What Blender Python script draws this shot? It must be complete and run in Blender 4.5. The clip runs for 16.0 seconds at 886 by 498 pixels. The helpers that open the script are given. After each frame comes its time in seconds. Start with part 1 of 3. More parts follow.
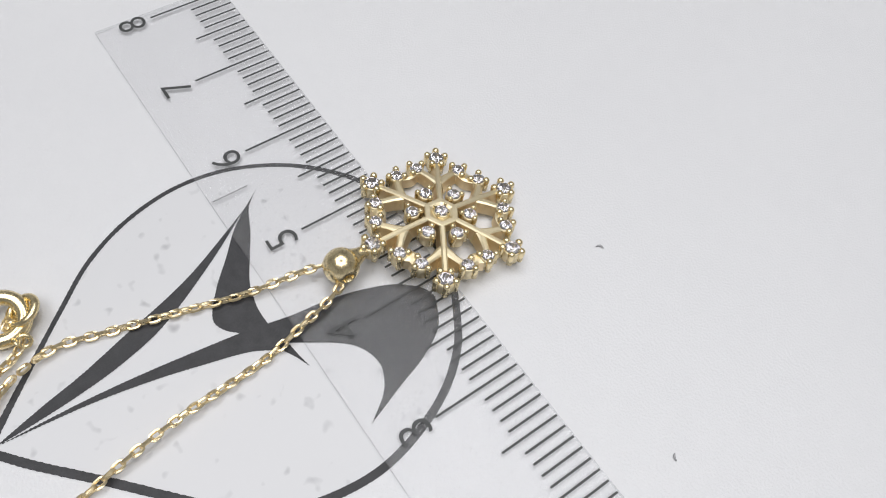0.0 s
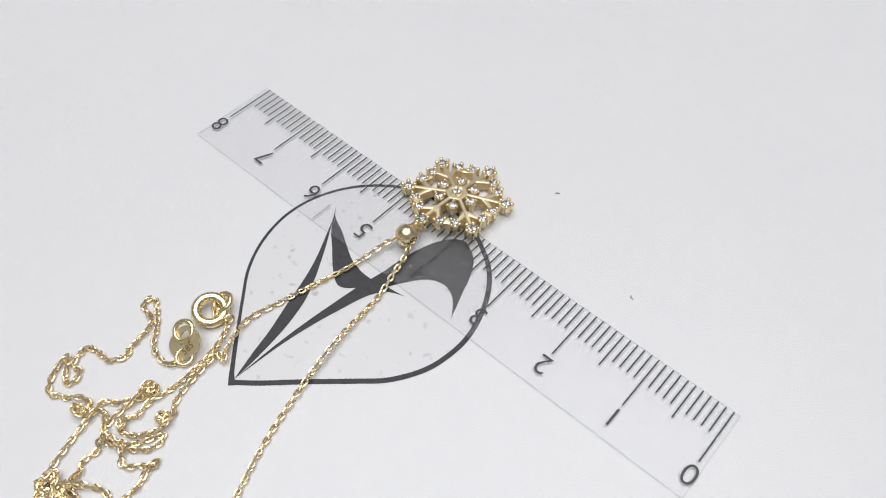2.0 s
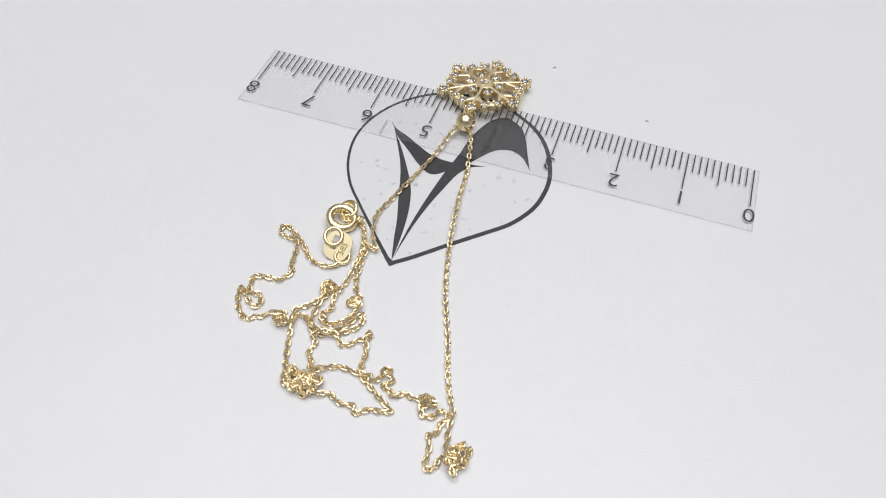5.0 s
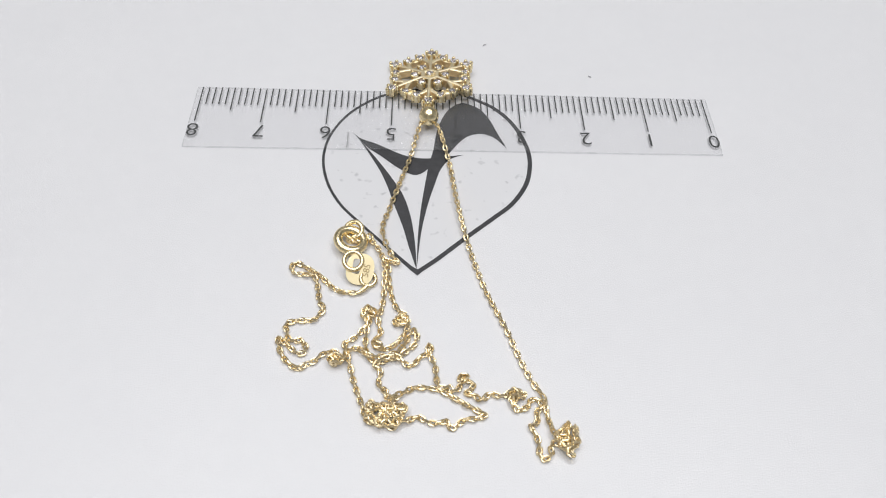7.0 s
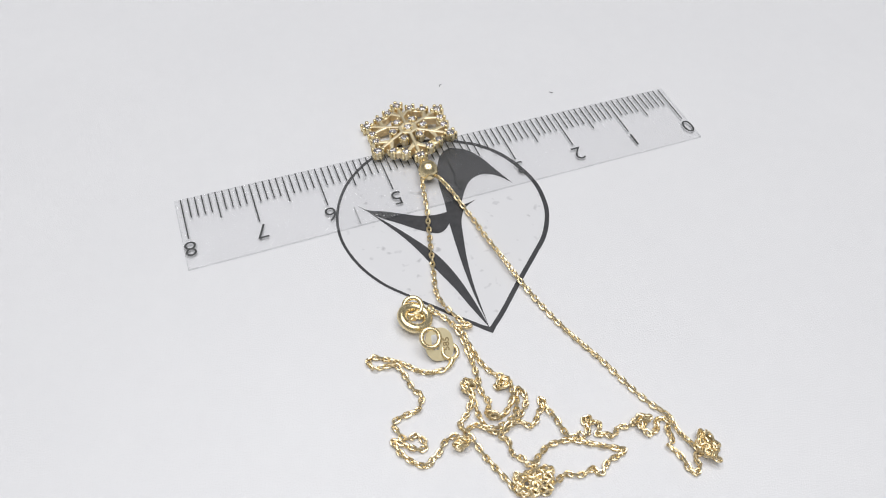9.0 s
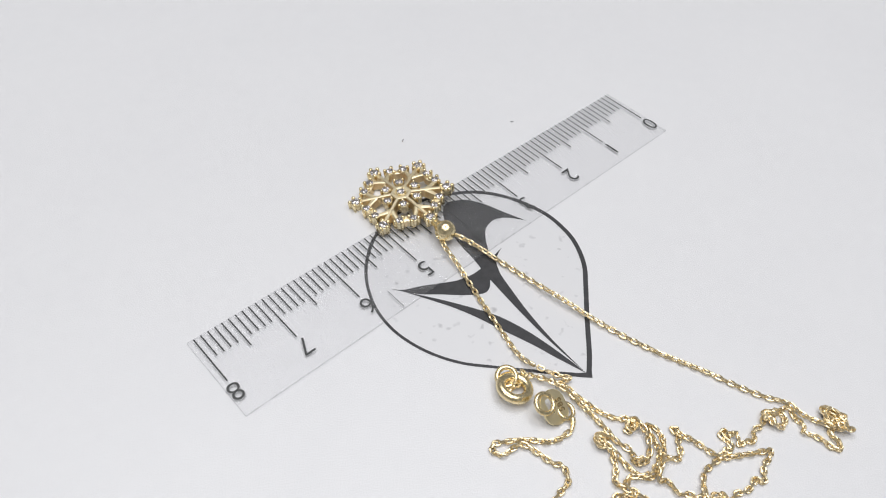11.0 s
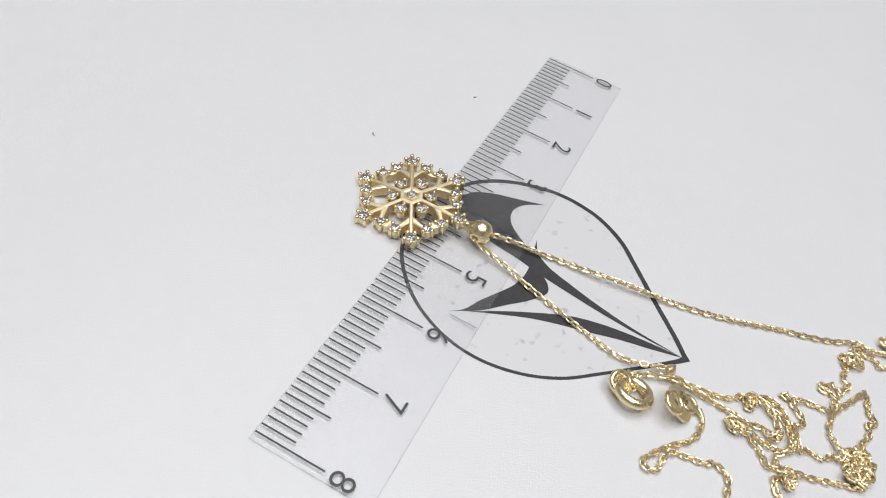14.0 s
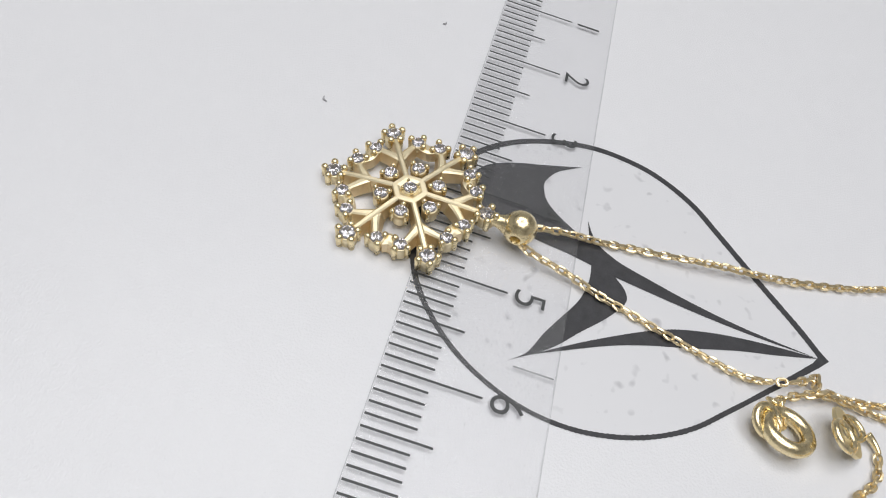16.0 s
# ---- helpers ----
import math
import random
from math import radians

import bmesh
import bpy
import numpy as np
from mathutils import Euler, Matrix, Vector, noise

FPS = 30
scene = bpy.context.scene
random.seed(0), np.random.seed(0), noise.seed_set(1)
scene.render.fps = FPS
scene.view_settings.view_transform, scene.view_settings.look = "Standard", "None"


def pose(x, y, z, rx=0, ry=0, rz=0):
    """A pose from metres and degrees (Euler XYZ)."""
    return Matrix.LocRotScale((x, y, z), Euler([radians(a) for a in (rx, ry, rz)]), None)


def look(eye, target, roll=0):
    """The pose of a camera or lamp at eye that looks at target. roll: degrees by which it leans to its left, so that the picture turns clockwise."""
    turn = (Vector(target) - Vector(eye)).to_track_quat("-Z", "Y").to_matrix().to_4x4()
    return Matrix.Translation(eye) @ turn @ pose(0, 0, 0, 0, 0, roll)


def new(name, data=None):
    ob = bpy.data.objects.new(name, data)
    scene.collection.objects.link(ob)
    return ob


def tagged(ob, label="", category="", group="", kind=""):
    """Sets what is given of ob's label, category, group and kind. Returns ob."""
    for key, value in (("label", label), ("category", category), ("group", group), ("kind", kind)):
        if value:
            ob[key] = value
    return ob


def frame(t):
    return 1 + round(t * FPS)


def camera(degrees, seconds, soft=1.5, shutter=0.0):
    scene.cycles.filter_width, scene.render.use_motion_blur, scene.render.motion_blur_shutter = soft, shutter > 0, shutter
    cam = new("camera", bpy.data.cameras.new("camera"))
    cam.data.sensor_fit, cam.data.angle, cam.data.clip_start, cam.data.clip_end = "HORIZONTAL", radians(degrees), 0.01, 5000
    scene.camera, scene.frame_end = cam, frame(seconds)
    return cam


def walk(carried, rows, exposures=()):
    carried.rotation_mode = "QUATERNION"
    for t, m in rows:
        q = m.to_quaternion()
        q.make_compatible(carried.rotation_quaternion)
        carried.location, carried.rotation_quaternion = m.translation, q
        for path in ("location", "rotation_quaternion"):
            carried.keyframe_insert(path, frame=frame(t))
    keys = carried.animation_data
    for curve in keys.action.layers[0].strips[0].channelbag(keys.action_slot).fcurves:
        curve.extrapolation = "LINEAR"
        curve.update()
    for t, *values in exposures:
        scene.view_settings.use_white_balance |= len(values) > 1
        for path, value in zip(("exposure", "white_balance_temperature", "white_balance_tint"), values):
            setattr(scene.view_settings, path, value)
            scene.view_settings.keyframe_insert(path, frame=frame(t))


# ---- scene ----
# Places are written in centimetres and turned into metres by CM.
from mathutils.geometry import tessellate_polygon

CM = 0.01
cam = camera(59.17, 16.0, 1.0)
# seconds, eye x y z, target x y on the sheet, roll
ROWS = [
    (0, 2.422, -2.204, 5.700, -0.204, 0.175, 8.10),
    (0.5, 2.732, -3.031, 6.345, -0.229, 0.061, 9.40),
    (1, 3.305, -3.421, 7.059, -0.224, 0.014, 3.39),
    (1.5, 3.878, -4.321, 8.049, -0.241, 0.027, 2.16),
    (2, 3.999, -5.049, 8.255, -0.023, -0.434, 0.75),
    (2.5, 3.789, -5.316, 8.447, 0.184, -0.949, -0.41),
    (3, 3.652, -6.225, 8.394, 0.156, -1.343, 0.30),
    (3.5, 3.516, -7.336, 8.488, 0.150, -1.907, 0.31),
    (4, 2.994, -8.346, 8.594, 0.057, -2.390, 1.54),
    (4.5, 2.451, -9.047, 8.600, 0.013, -2.769, 2.44),
    (5, 1.974, -9.474, 8.520, 0.021, -3.045, 2.70),
    (5.5, 1.498, -9.689, 8.402, 0.039, -3.216, 2.59),
    (6, 0.959, -9.755, 8.295, 0.024, -3.282, 2.39),
    (6.5, 0.294, -9.737, 8.247, -0.069, -3.239, 2.37),
    (7, -0.615, -9.707, 8.309, -0.222, -3.127, 3.73),
    (7.5, -1.346, -9.535, 8.356, -0.456, -2.866, 2.80),
    (8, -2.063, -9.179, 8.371, -0.600, -2.527, 2.29),
    (8.5, -2.693, -8.923, 8.434, -0.646, -2.315, 2.23),
    (9, -3.367, -8.521, 8.464, -0.685, -2.048, 2.71),
    (9.5, -4.075, -7.992, 8.417, -0.761, -1.729, 3.62),
    (10, -4.731, -7.383, 8.355, -0.741, -1.386, 4.12),
    (10.5, -5.306, -6.721, 8.275, -0.644, -1.062, 4.20),
    (11, -5.791, -6.021, 8.150, -0.549, -0.800, 4.03),
    (11.5, -6.175, -5.297, 7.952, -0.535, -0.643, 3.81),
    (12, -6.448, -4.562, 7.650, -0.679, -0.631, 3.74),
    (12.5, -6.686, -3.824, 7.355, -0.896, -0.625, 4.58),
    (13, -7.074, -3.107, 7.393, -0.758, -0.199, 8.19),
    (13.5, -7.080, -2.627, 7.164, -0.895, -0.420, 12.25),
    (14, -7.096, -2.014, 6.940, -0.776, -0.394, 16.71),
    (14.5, -7.177, -1.531, 6.954, -0.652, -0.471, 20.44),
    (15, -6.886, -0.944, 6.826, -0.739, -0.277, 20.54),
    (15.5, -5.803, -0.366, 5.830, -0.665, -0.154, 20.11),
    (16, -4.895, -0.046, 5.037, -0.741, -0.140, 19.57),
]
EXPOSURES = [(0.0, -0.10), (1.5, -0.025), (15.0, -0.025), (16.0, -0.09)]
walk(cam, [(t, look((x * CM, y * CM, z * CM), (tx * CM, ty * CM, 0), roll)) for t, x, y, z, tx, ty, roll in ROWS], EXPOSURES)

# ---- world and lamps ----
world = bpy.data.worlds.new("world")
scene.world = world
world.use_nodes = True
world.node_tree.nodes["Background"].inputs[0].default_value = (0.80, 0.85, 0.95, 1)
world.node_tree.nodes["Background"].inputs[1].default_value = 0.3


def area_lamp(x, y, z, size, watts, colour):
    data = bpy.data.lights.new("overhead_panel_lamp", "AREA")
    data.shape, data.size, data.energy, data.color = "SQUARE", size, watts, colour
    ob = new("overhead_panel_lamp", data)
    ob.location = (x, y, z)
    return ob


# six unseen square panels, an assumed ring over the table for soft overhead light
for k in range(6):
    turn = math.pi / 3 * k
    area_lamp(0.66 * math.sin(turn), 0.66 * math.cos(turn), 1.585, 0.6, 4.72, (0.985, 0.985, 1.0))


# ---- materials ----
def material(name):
    m = bpy.data.materials.new(name)
    m.use_nodes = True
    m.node_tree.nodes.clear()
    out = m.node_tree.nodes.new("ShaderNodeOutputMaterial")
    return m, m.node_tree.nodes, m.node_tree.links, out


def noise_node(nodes, links, scale, detail=4.0, rough=0.55, coord="Object"):
    tc = nodes.new("ShaderNodeTexCoord")
    n = nodes.new("ShaderNodeTexNoise")
    n.inputs["Scale"].default_value = scale
    n.inputs["Detail"].default_value = detail
    n.inputs["Roughness"].default_value = rough
    links.new(tc.outputs[coord], n.inputs["Vector"])
    return n


def ramp(nodes, links, source, stops):
    r = nodes.new("ShaderNodeValToRGB")
    while len(r.color_ramp.elements) < len(stops):
        r.color_ramp.elements.new(0.5)
    for e, (p, c) in zip(r.color_ramp.elements, stops):
        e.position, e.color = p, (*c, 1)
    links.new(source, r.inputs[0])
    return r


def plain(name, stops, scale, rough, bump=0.0, bump_scale=None, metal=0.0, spec=0.5, bump_dist=0.0002, rough_var=0.0):
    """A surface whose colour wanders between the stops by two noises, with fine relief."""
    m, nodes, links, out = material(name)
    b = nodes.new("ShaderNodeBsdfPrincipled")
    links.new(b.outputs[0], out.inputs[0])
    big, fine = noise_node(nodes, links, scale), noise_node(nodes, links, scale * 9, 2)
    mix = nodes.new("ShaderNodeMath")
    mix.operation = "MULTIPLY_ADD"
    mix.inputs[1].default_value = 0.35
    half = nodes.new("ShaderNodeMath")
    half.operation = "MULTIPLY"
    half.inputs[1].default_value = 0.65
    links.new(big.outputs[0], half.inputs[0])
    links.new(fine.outputs[0], mix.inputs[0])
    links.new(half.outputs[0], mix.inputs[2])
    links.new(ramp(nodes, links, mix.outputs[0], stops).outputs[0], b.inputs["Base Color"])
    b.inputs["Metallic"].default_value = metal
    b.inputs["Specular IOR Level"].default_value = spec
    if rough_var:
        mr = nodes.new("ShaderNodeMapRange")
        mr.inputs["From Min"].default_value, mr.inputs["From Max"].default_value = 0.3, 0.7
        mr.inputs["To Min"].default_value, mr.inputs["To Max"].default_value = rough - rough_var, rough + rough_var
        links.new(fine.outputs[0], mr.inputs["Value"])
        links.new(mr.outputs[0], b.inputs["Roughness"])
    else:
        b.inputs["Roughness"].default_value = rough
    if bump:
        bn = nodes.new("ShaderNodeBump")
        bn.inputs["Strength"].default_value, bn.inputs["Distance"].default_value = bump, bump_dist
        links.new(noise_node(nodes, links, bump_scale, 3).outputs[0], bn.inputs["Height"])
        links.new(bn.outputs[0], b.inputs["Normal"])
    return m


PAPER = plain("white_satin_sheet", [(0.3, (0.775, 0.775, 0.79)), (0.7, (0.80, 0.80, 0.812))], 40, 0.29, 0.9, 4600, spec=0.5, bump_dist=0.000045)
INK = plain("black_print", [(0.35, (0.040, 0.040, 0.043)), (0.65, (0.058, 0.058, 0.062))], 900, 0.5, 0.5, 5000, spec=0.35, bump_dist=0.00003)
MARK = plain("black_ruler_print", [(0.35, (0.052, 0.054, 0.055)), (0.65, (0.085, 0.088, 0.088))], 1500, 0.45, spec=0.4)
GOLD = plain("polished_yellow_gold", [(0.3, (0.885, 0.725, 0.415)), (0.7, (0.93, 0.80, 0.51))], 300, 0.26, 0.06, 2600, 1.0, bump_dist=0.00003, rough_var=0.06)
GOLD_LINK = plain("bright_gold_wire", [(0.3, (0.92, 0.745, 0.445)), (0.7, (0.955, 0.82, 0.55))], 300, 0.31, 0.05, 2600, 1.0, bump_dist=0.00003, rough_var=0.06)
GOLD_CAST = plain("cast_yellow_gold", [(0.3, (0.89, 0.765, 0.50)), (0.7, (0.93, 0.83, 0.595))], 250, 0.47, 0.5, 1900, 1.0, bump_dist=0.00004, rough_var=0.04)
GOLD_MATTE = plain("unpolished_gold", [(0.3, (0.86, 0.69, 0.445)), (0.7, (0.93, 0.795, 0.55))], 700, 0.45, 1.0, 3200, 1.0, bump_dist=0.00004, rough_var=0.1)
# stamp gold, coloured dark in place of the shade along the digits' edges
GOLD_DULL = plain("stamp_shade_gold", [(0.3, (0.36, 0.27, 0.14)), (0.7, (0.48, 0.37, 0.20))], 900, 0.45, 0.3, 2600, 1.0, bump_dist=0.00003)
GOLD_PLATE = plain("brushed_gold_plate", [(0.3, (0.77, 0.665, 0.41)), (0.7, (0.85, 0.75, 0.50))], 500, 0.46, 0.15, 900, 1.0, bump_dist=0.00005, rough_var=0.08)
WALL = plain("wall_paint", [(0.3, (0.67, 0.67, 0.675)), (0.7, (0.71, 0.71, 0.71))], 3, 0.7, 0.2, 120)
DESK = plain("desk_laminate", [(0.3, (0.66, 0.66, 0.66)), (0.7, (0.72, 0.72, 0.715))], 6, 0.45, 0.1, 300)
DUST = plain("grey_dust", [(0.3, (0.34, 0.34, 0.35)), (0.7, (0.50, 0.50, 0.51))], 4000, 0.8)


def emblem_paper():
    """White print ground with scattered grey flecks of about half a millimetre."""
    m, nodes, links, out = material("flecked_white_print")
    b = nodes.new("ShaderNodeBsdfPrincipled")
    links.new(b.outputs[0], out.inputs[0])
    fleck = noise_node(nodes, links, 720, 1.2, 0.5)
    where = noise_node(nodes, links, 130, 1, 0.5)
    a = ramp(nodes, links, fleck.outputs[0], [(0.635, (0, 0, 0)), (0.80, (1, 1, 1))])
    c = ramp(nodes, links, where.outputs[0], [(0.30, (0, 0, 0)), (0.46, (1, 1, 1))])
    mul = nodes.new("ShaderNodeMath")
    mul.operation = "MULTIPLY"
    links.new(a.outputs[0], mul.inputs[0])
    links.new(c.outputs[0], mul.inputs[1])
    links.new(ramp(nodes, links, mul.outputs[0], [(0.0, (0.74, 0.74, 0.753)), (1.0, (0.45, 0.45, 0.465))]).outputs[0], b.inputs["Base Color"])
    b.inputs["Roughness"].default_value = 0.36
    return m


EMBLEM = emblem_paper()


def clear_plastic():
    """Clear sheet plastic with a slight grey haze and a grained gloss."""
    m, nodes, links, out = material("clear_plastic")
    clear = nodes.new("ShaderNodeBsdfTransparent")
    clear.inputs[0].default_value = (0.994, 0.994, 0.995, 1)
    haze = nodes.new("ShaderNodeBsdfDiffuse")
    haze.inputs[0].default_value = (0.95, 0.95, 0.96, 1)
    under = nodes.new("ShaderNodeBsdfTranslucent")
    under.inputs[0].default_value = (0.95, 0.95, 0.96, 1)
    milky = nodes.new("ShaderNodeMixShader")
    milky.inputs[0].default_value = 0.12
    links.new(haze.outputs[0], milky.inputs[1])
    links.new(under.outputs[0], milky.inputs[2])
    body = nodes.new("ShaderNodeMixShader")
    grain = noise_node(nodes, links, 5600, 3, 0.7)
    frost = nodes.new("ShaderNodeMapRange")
    frost.inputs["From Min"].default_value, frost.inputs["From Max"].default_value = 0.56, 0.70
    frost.inputs["To Min"].default_value, frost.inputs["To Max"].default_value = 0.03, 0.27
    links.new(grain.outputs[0], frost.inputs["Value"])
    links.new(frost.outputs[0], body.inputs[0])
    links.new(clear.outputs[0], body.inputs[1])
    links.new(milky.outputs[0], body.inputs[2])
    gloss = nodes.new("ShaderNodeBsdfGlossy")
    gloss.inputs["Roughness"].default_value = 0.16
    bn = nodes.new("ShaderNodeBump")
    bn.inputs["Strength"].default_value, bn.inputs["Distance"].default_value = 0.9, 0.00006
    links.new(noise_node(nodes, links, 4500, 3).outputs[0], bn.inputs["Height"])
    links.new(bn.outputs[0], gloss.inputs["Normal"])
    lw = nodes.new("ShaderNodeLayerWeight")
    lw.inputs["Blend"].default_value = 0.5
    steep = nodes.new("ShaderNodeMath")
    steep.operation = "POWER"
    steep.inputs[1].default_value = 4.0
    links.new(lw.outputs["Facing"], steep.inputs[0])
    fr = nodes.new("ShaderNodeMath")
    fr.operation = "MULTIPLY_ADD"
    fr.inputs[1].default_value, fr.inputs[2].default_value = 0.5, 0.04
    links.new(steep.outputs[0], fr.inputs[0])
    full = nodes.new("ShaderNodeMixShader")
    links.new(fr.outputs[0], full.inputs[0])
    links.new(body.outputs[0], full.inputs[1])
    links.new(gloss.outputs[0], full.inputs[2])
    links.new(full.outputs[0], out.inputs[0])
    return m


PLASTIC = clear_plastic()


def cut_edge():
    """The edge of the plastic, duller than its faces; grey tint imitates refraction's dark line."""
    m, nodes, links, out = material("tinted_plastic_edge")
    clear = nodes.new("ShaderNodeBsdfTransparent")
    grain = noise_node(nodes, links, 900, 3)
    links.new(ramp(nodes, links, grain.outputs[0], [(0.3, (0.80, 0.805, 0.81)), (0.7, (0.95, 0.95, 0.955))]).outputs[0], clear.inputs[0])
    dull = nodes.new("ShaderNodeBsdfPrincipled")
    dull.inputs["Base Color"].default_value = (0.7, 0.7, 0.71, 1)
    dull.inputs["Roughness"].default_value = 0.35
    mix = nodes.new("ShaderNodeMixShader")
    mix.inputs[0].default_value = 0.05
    links.new(clear.outputs[0], mix.inputs[1])
    links.new(dull.outputs[0], mix.inputs[2])
    links.new(mix.outputs[0], out.inputs[0])
    return m


EDGE = cut_edge()


def underside():
    """The smooth face of the plastic that lies against the sheet."""
    m, nodes, links, out = material("smooth_plastic_underside")
    clear = nodes.new("ShaderNodeBsdfTransparent")
    clear.inputs[0].default_value = (0.985, 0.985, 0.987, 1)
    links.new(clear.outputs[0], out.inputs[0])
    return m


UNDERSIDE = underside()


def stone_glass():
    """Cut zirconia: bright glass, with some white mixed in for its facets' reflections."""
    m, nodes, links, out = material("clear_zirconia")
    g = nodes.new("ShaderNodeBsdfGlass")
    g.inputs["Color"].default_value = (0.985, 0.975, 0.985, 1)
    g.inputs["IOR"].default_value = 2.1
    g.inputs["Roughness"].default_value = 0.06
    facet_white = nodes.new("ShaderNodeBsdfDiffuse")
    facet_white.inputs[0].default_value = (0.93, 0.92, 0.93, 1)
    mix = nodes.new("ShaderNodeMixShader")
    mix.inputs[0].default_value = 0.09
    links.new(g.outputs[0], mix.inputs[1])
    links.new(facet_white.outputs[0], mix.inputs[2])
    links.new(mix.outputs[0], out.inputs[0])
    return m


STONE = stone_glass()


# ---- mesh helpers (all in centimetres) ----
def mesh_of(name, bm, mat, smooth=True):
    bmesh.ops.recalc_face_normals(bm, faces=bm.faces[:])
    bmesh.ops.scale(bm, vec=(CM, CM, CM), verts=bm.verts[:])
    me = bpy.data.meshes.new(name)
    bm.to_mesh(me)
    bm.free()
    me.materials.append(mat)
    me.polygons.foreach_set("use_smooth", [smooth] * len(me.polygons))
    return me


def at(x, y, z, rx=0, ry=0, rz=0):
    return pose(x * CM, y * CM, z * CM, rx, ry, rz)


def part(name, bm, mat, parent, label="", m=None, smooth=True):
    ob = new(name, bm if isinstance(bm, bpy.types.Mesh) else mesh_of(name, bm, mat, smooth))
    ob.parent = parent
    if m is not None:
        ob.matrix_basis = m
    return tagged(ob, label) if label else ob


def thing(name, m, label, category, group="", kind=""):
    ob = new(name)
    ob.matrix_basis = m
    ob.empty_display_size = 0.005
    return tagged(ob, label, category, group, kind)


def sweep(bm, points, radius, sides=8, closed=False, flat=1.0):
    """A round tube along points; radius is a number or a function of the way along (0 to 1)."""
    n = len(points)
    pts = [Vector(p) for p in points]
    rings, up = [], None
    for i, p in enumerate(pts):
        a, b = (pts[i - 1], pts[(i + 1) % n]) if closed else (pts[max(i - 1, 0)], pts[min(i + 1, n - 1)])
        way = (b - a).normalized()
        if up is None:
            up = way.orthogonal().normalized()
        up = (up - way * up.dot(way)).normalized()
        side = way.cross(up)
        r = radius(i / max(n - 1, 1)) if callable(radius) else radius
        rings.append([bm.verts.new(p + r * (math.cos(t) * up + flat * math.sin(t) * side)) for t in (2 * math.pi * k / sides for k in range(sides))])
    for i in range(n if closed else n - 1):
        r0, r1 = rings[i], rings[(i + 1) % n]
        shift = 0
        if closed and i == n - 1:
            shift = min(range(sides), key=lambda s: sum((r0[k].co - r1[(k + s) % sides].co).length for k in range(sides)))
        for k in range(sides):
            bm.faces.new((r0[k], r0[(k + 1) % sides], r1[(k + 1 + shift) % sides], r1[(k + shift) % sides]))
    if not closed:
        bm.faces.new(rings[0][::-1])
        bm.faces.new(rings[-1])
    return bm


def revolve(bm, profile, sides=24, closed=False, m=Matrix()):
    """Turns a profile of (radius, height) round z."""
    rings = []
    for r, z in profile:
        if r < 1e-6:
            rings.append([bm.verts.new(m @ Vector((0, 0, z)))] * sides)
        else:
            rings.append([bm.verts.new(m @ Vector((r * math.cos(t), r * math.sin(t), z))) for t in (2 * math.pi * k / sides for k in range(sides))])
    for i in range(len(rings) if closed else len(rings) - 1):
        a, b = rings[i], rings[(i + 1) % len(rings)]
        for k in range(sides):
            j = (k + 1) % sides
            face = [a[k], a[j], b[j], b[k]]
            face = [v for n, v in enumerate(face) if v not in face[:n]]
            if len(face) > 2:
                bm.faces.new(face)
    return bm


def block(bm, x0, x1, y0, y1, z0, z1, bevel=0.0):
    vs = bmesh.ops.create_cube(bm, size=1)["verts"]
    for v in vs:
        v.co = Vector((x0 if v.co.x < 0 else x1, y0 if v.co.y < 0 else y1, z0 if v.co.z < 0 else z1))
    if bevel:
        bmesh.ops.bevel(bm, geom=list({e for v in vs for e in v.link_edges}), offset=bevel, segments=2, affect="EDGES", profile=0.6)
    return bm


def curve_through(points, steps=8, closed=False):
    """A Catmull-Rom line through points of two or three numbers."""
    pts = [Vector((*p, 0)) if len(p) == 2 else Vector(p) for p in points]
    out, n = [], len(pts)
    for i in range(n if closed else n - 1):
        p0, p1, p2, p3 = [pts[j % n] if closed else pts[min(max(j, 0), n - 1)] for j in (i - 1, i, i + 1, i + 2)]
        for k in range(steps):
            t = k / steps
            out.append(0.5 * (2 * p1 + (p2 - p0) * t + (2 * p0 - 5 * p1 + 4 * p2 - p3) * t * t + (3 * p1 - p0 - 3 * p2 + p3) * t ** 3))
    return out if closed else out + [pts[-1]]


def even(points, step):
    """The same line, cut into even steps."""
    out, left = [points[0].copy()], step
    for a, b in zip(points, points[1:]):
        d = (b - a).length
        while d > left > 0:
            a = a + (b - a) * (left / d)
            out.append(a.copy())
            d, left = (b - a).length, step
        left -= d
    return out


def flat_shape(points, z, rough=0.004):
    """A thin flat print with the given outline, its edge a little ragged."""
    bm = bmesh.new()
    rnd = random.Random(7)
    vs = []
    for i, p in enumerate(points):
        a, b = points[i - 1], points[(i + 1) % len(points)]
        along = Vector((b[0] - a[0], b[1] - a[1], 0)).normalized()
        tooth = rough * (1 if i % 2 else -1) * rnd.uniform(0.5, 1.2)
        vs.append(bm.verts.new((p[0] - along.y * tooth, p[1] + along.x * tooth, z)))
    for a, b, c in tessellate_polygon([[v.co for v in vs]]):
        bm.faces.new((vs[a], vs[b], vs[c]))
    bm.normal_update()
    if sum(f.normal.z for f in bm.faces) < 0:
        bmesh.ops.reverse_faces(bm, faces=bm.faces[:])
    return bm


# ---- the room round the table ----
def slab(name, x0, x1, y0, y1, z0, z1, mat, label, category):
    bm = bmesh.new()
    block(bm, x0 / CM, x1 / CM, y0 / CM, y1 / CM, z0 / CM, z1 / CM)
    ob = new(name, mesh_of(name, bm, mat, False))
    return tagged(ob, label, category, kind="structure")


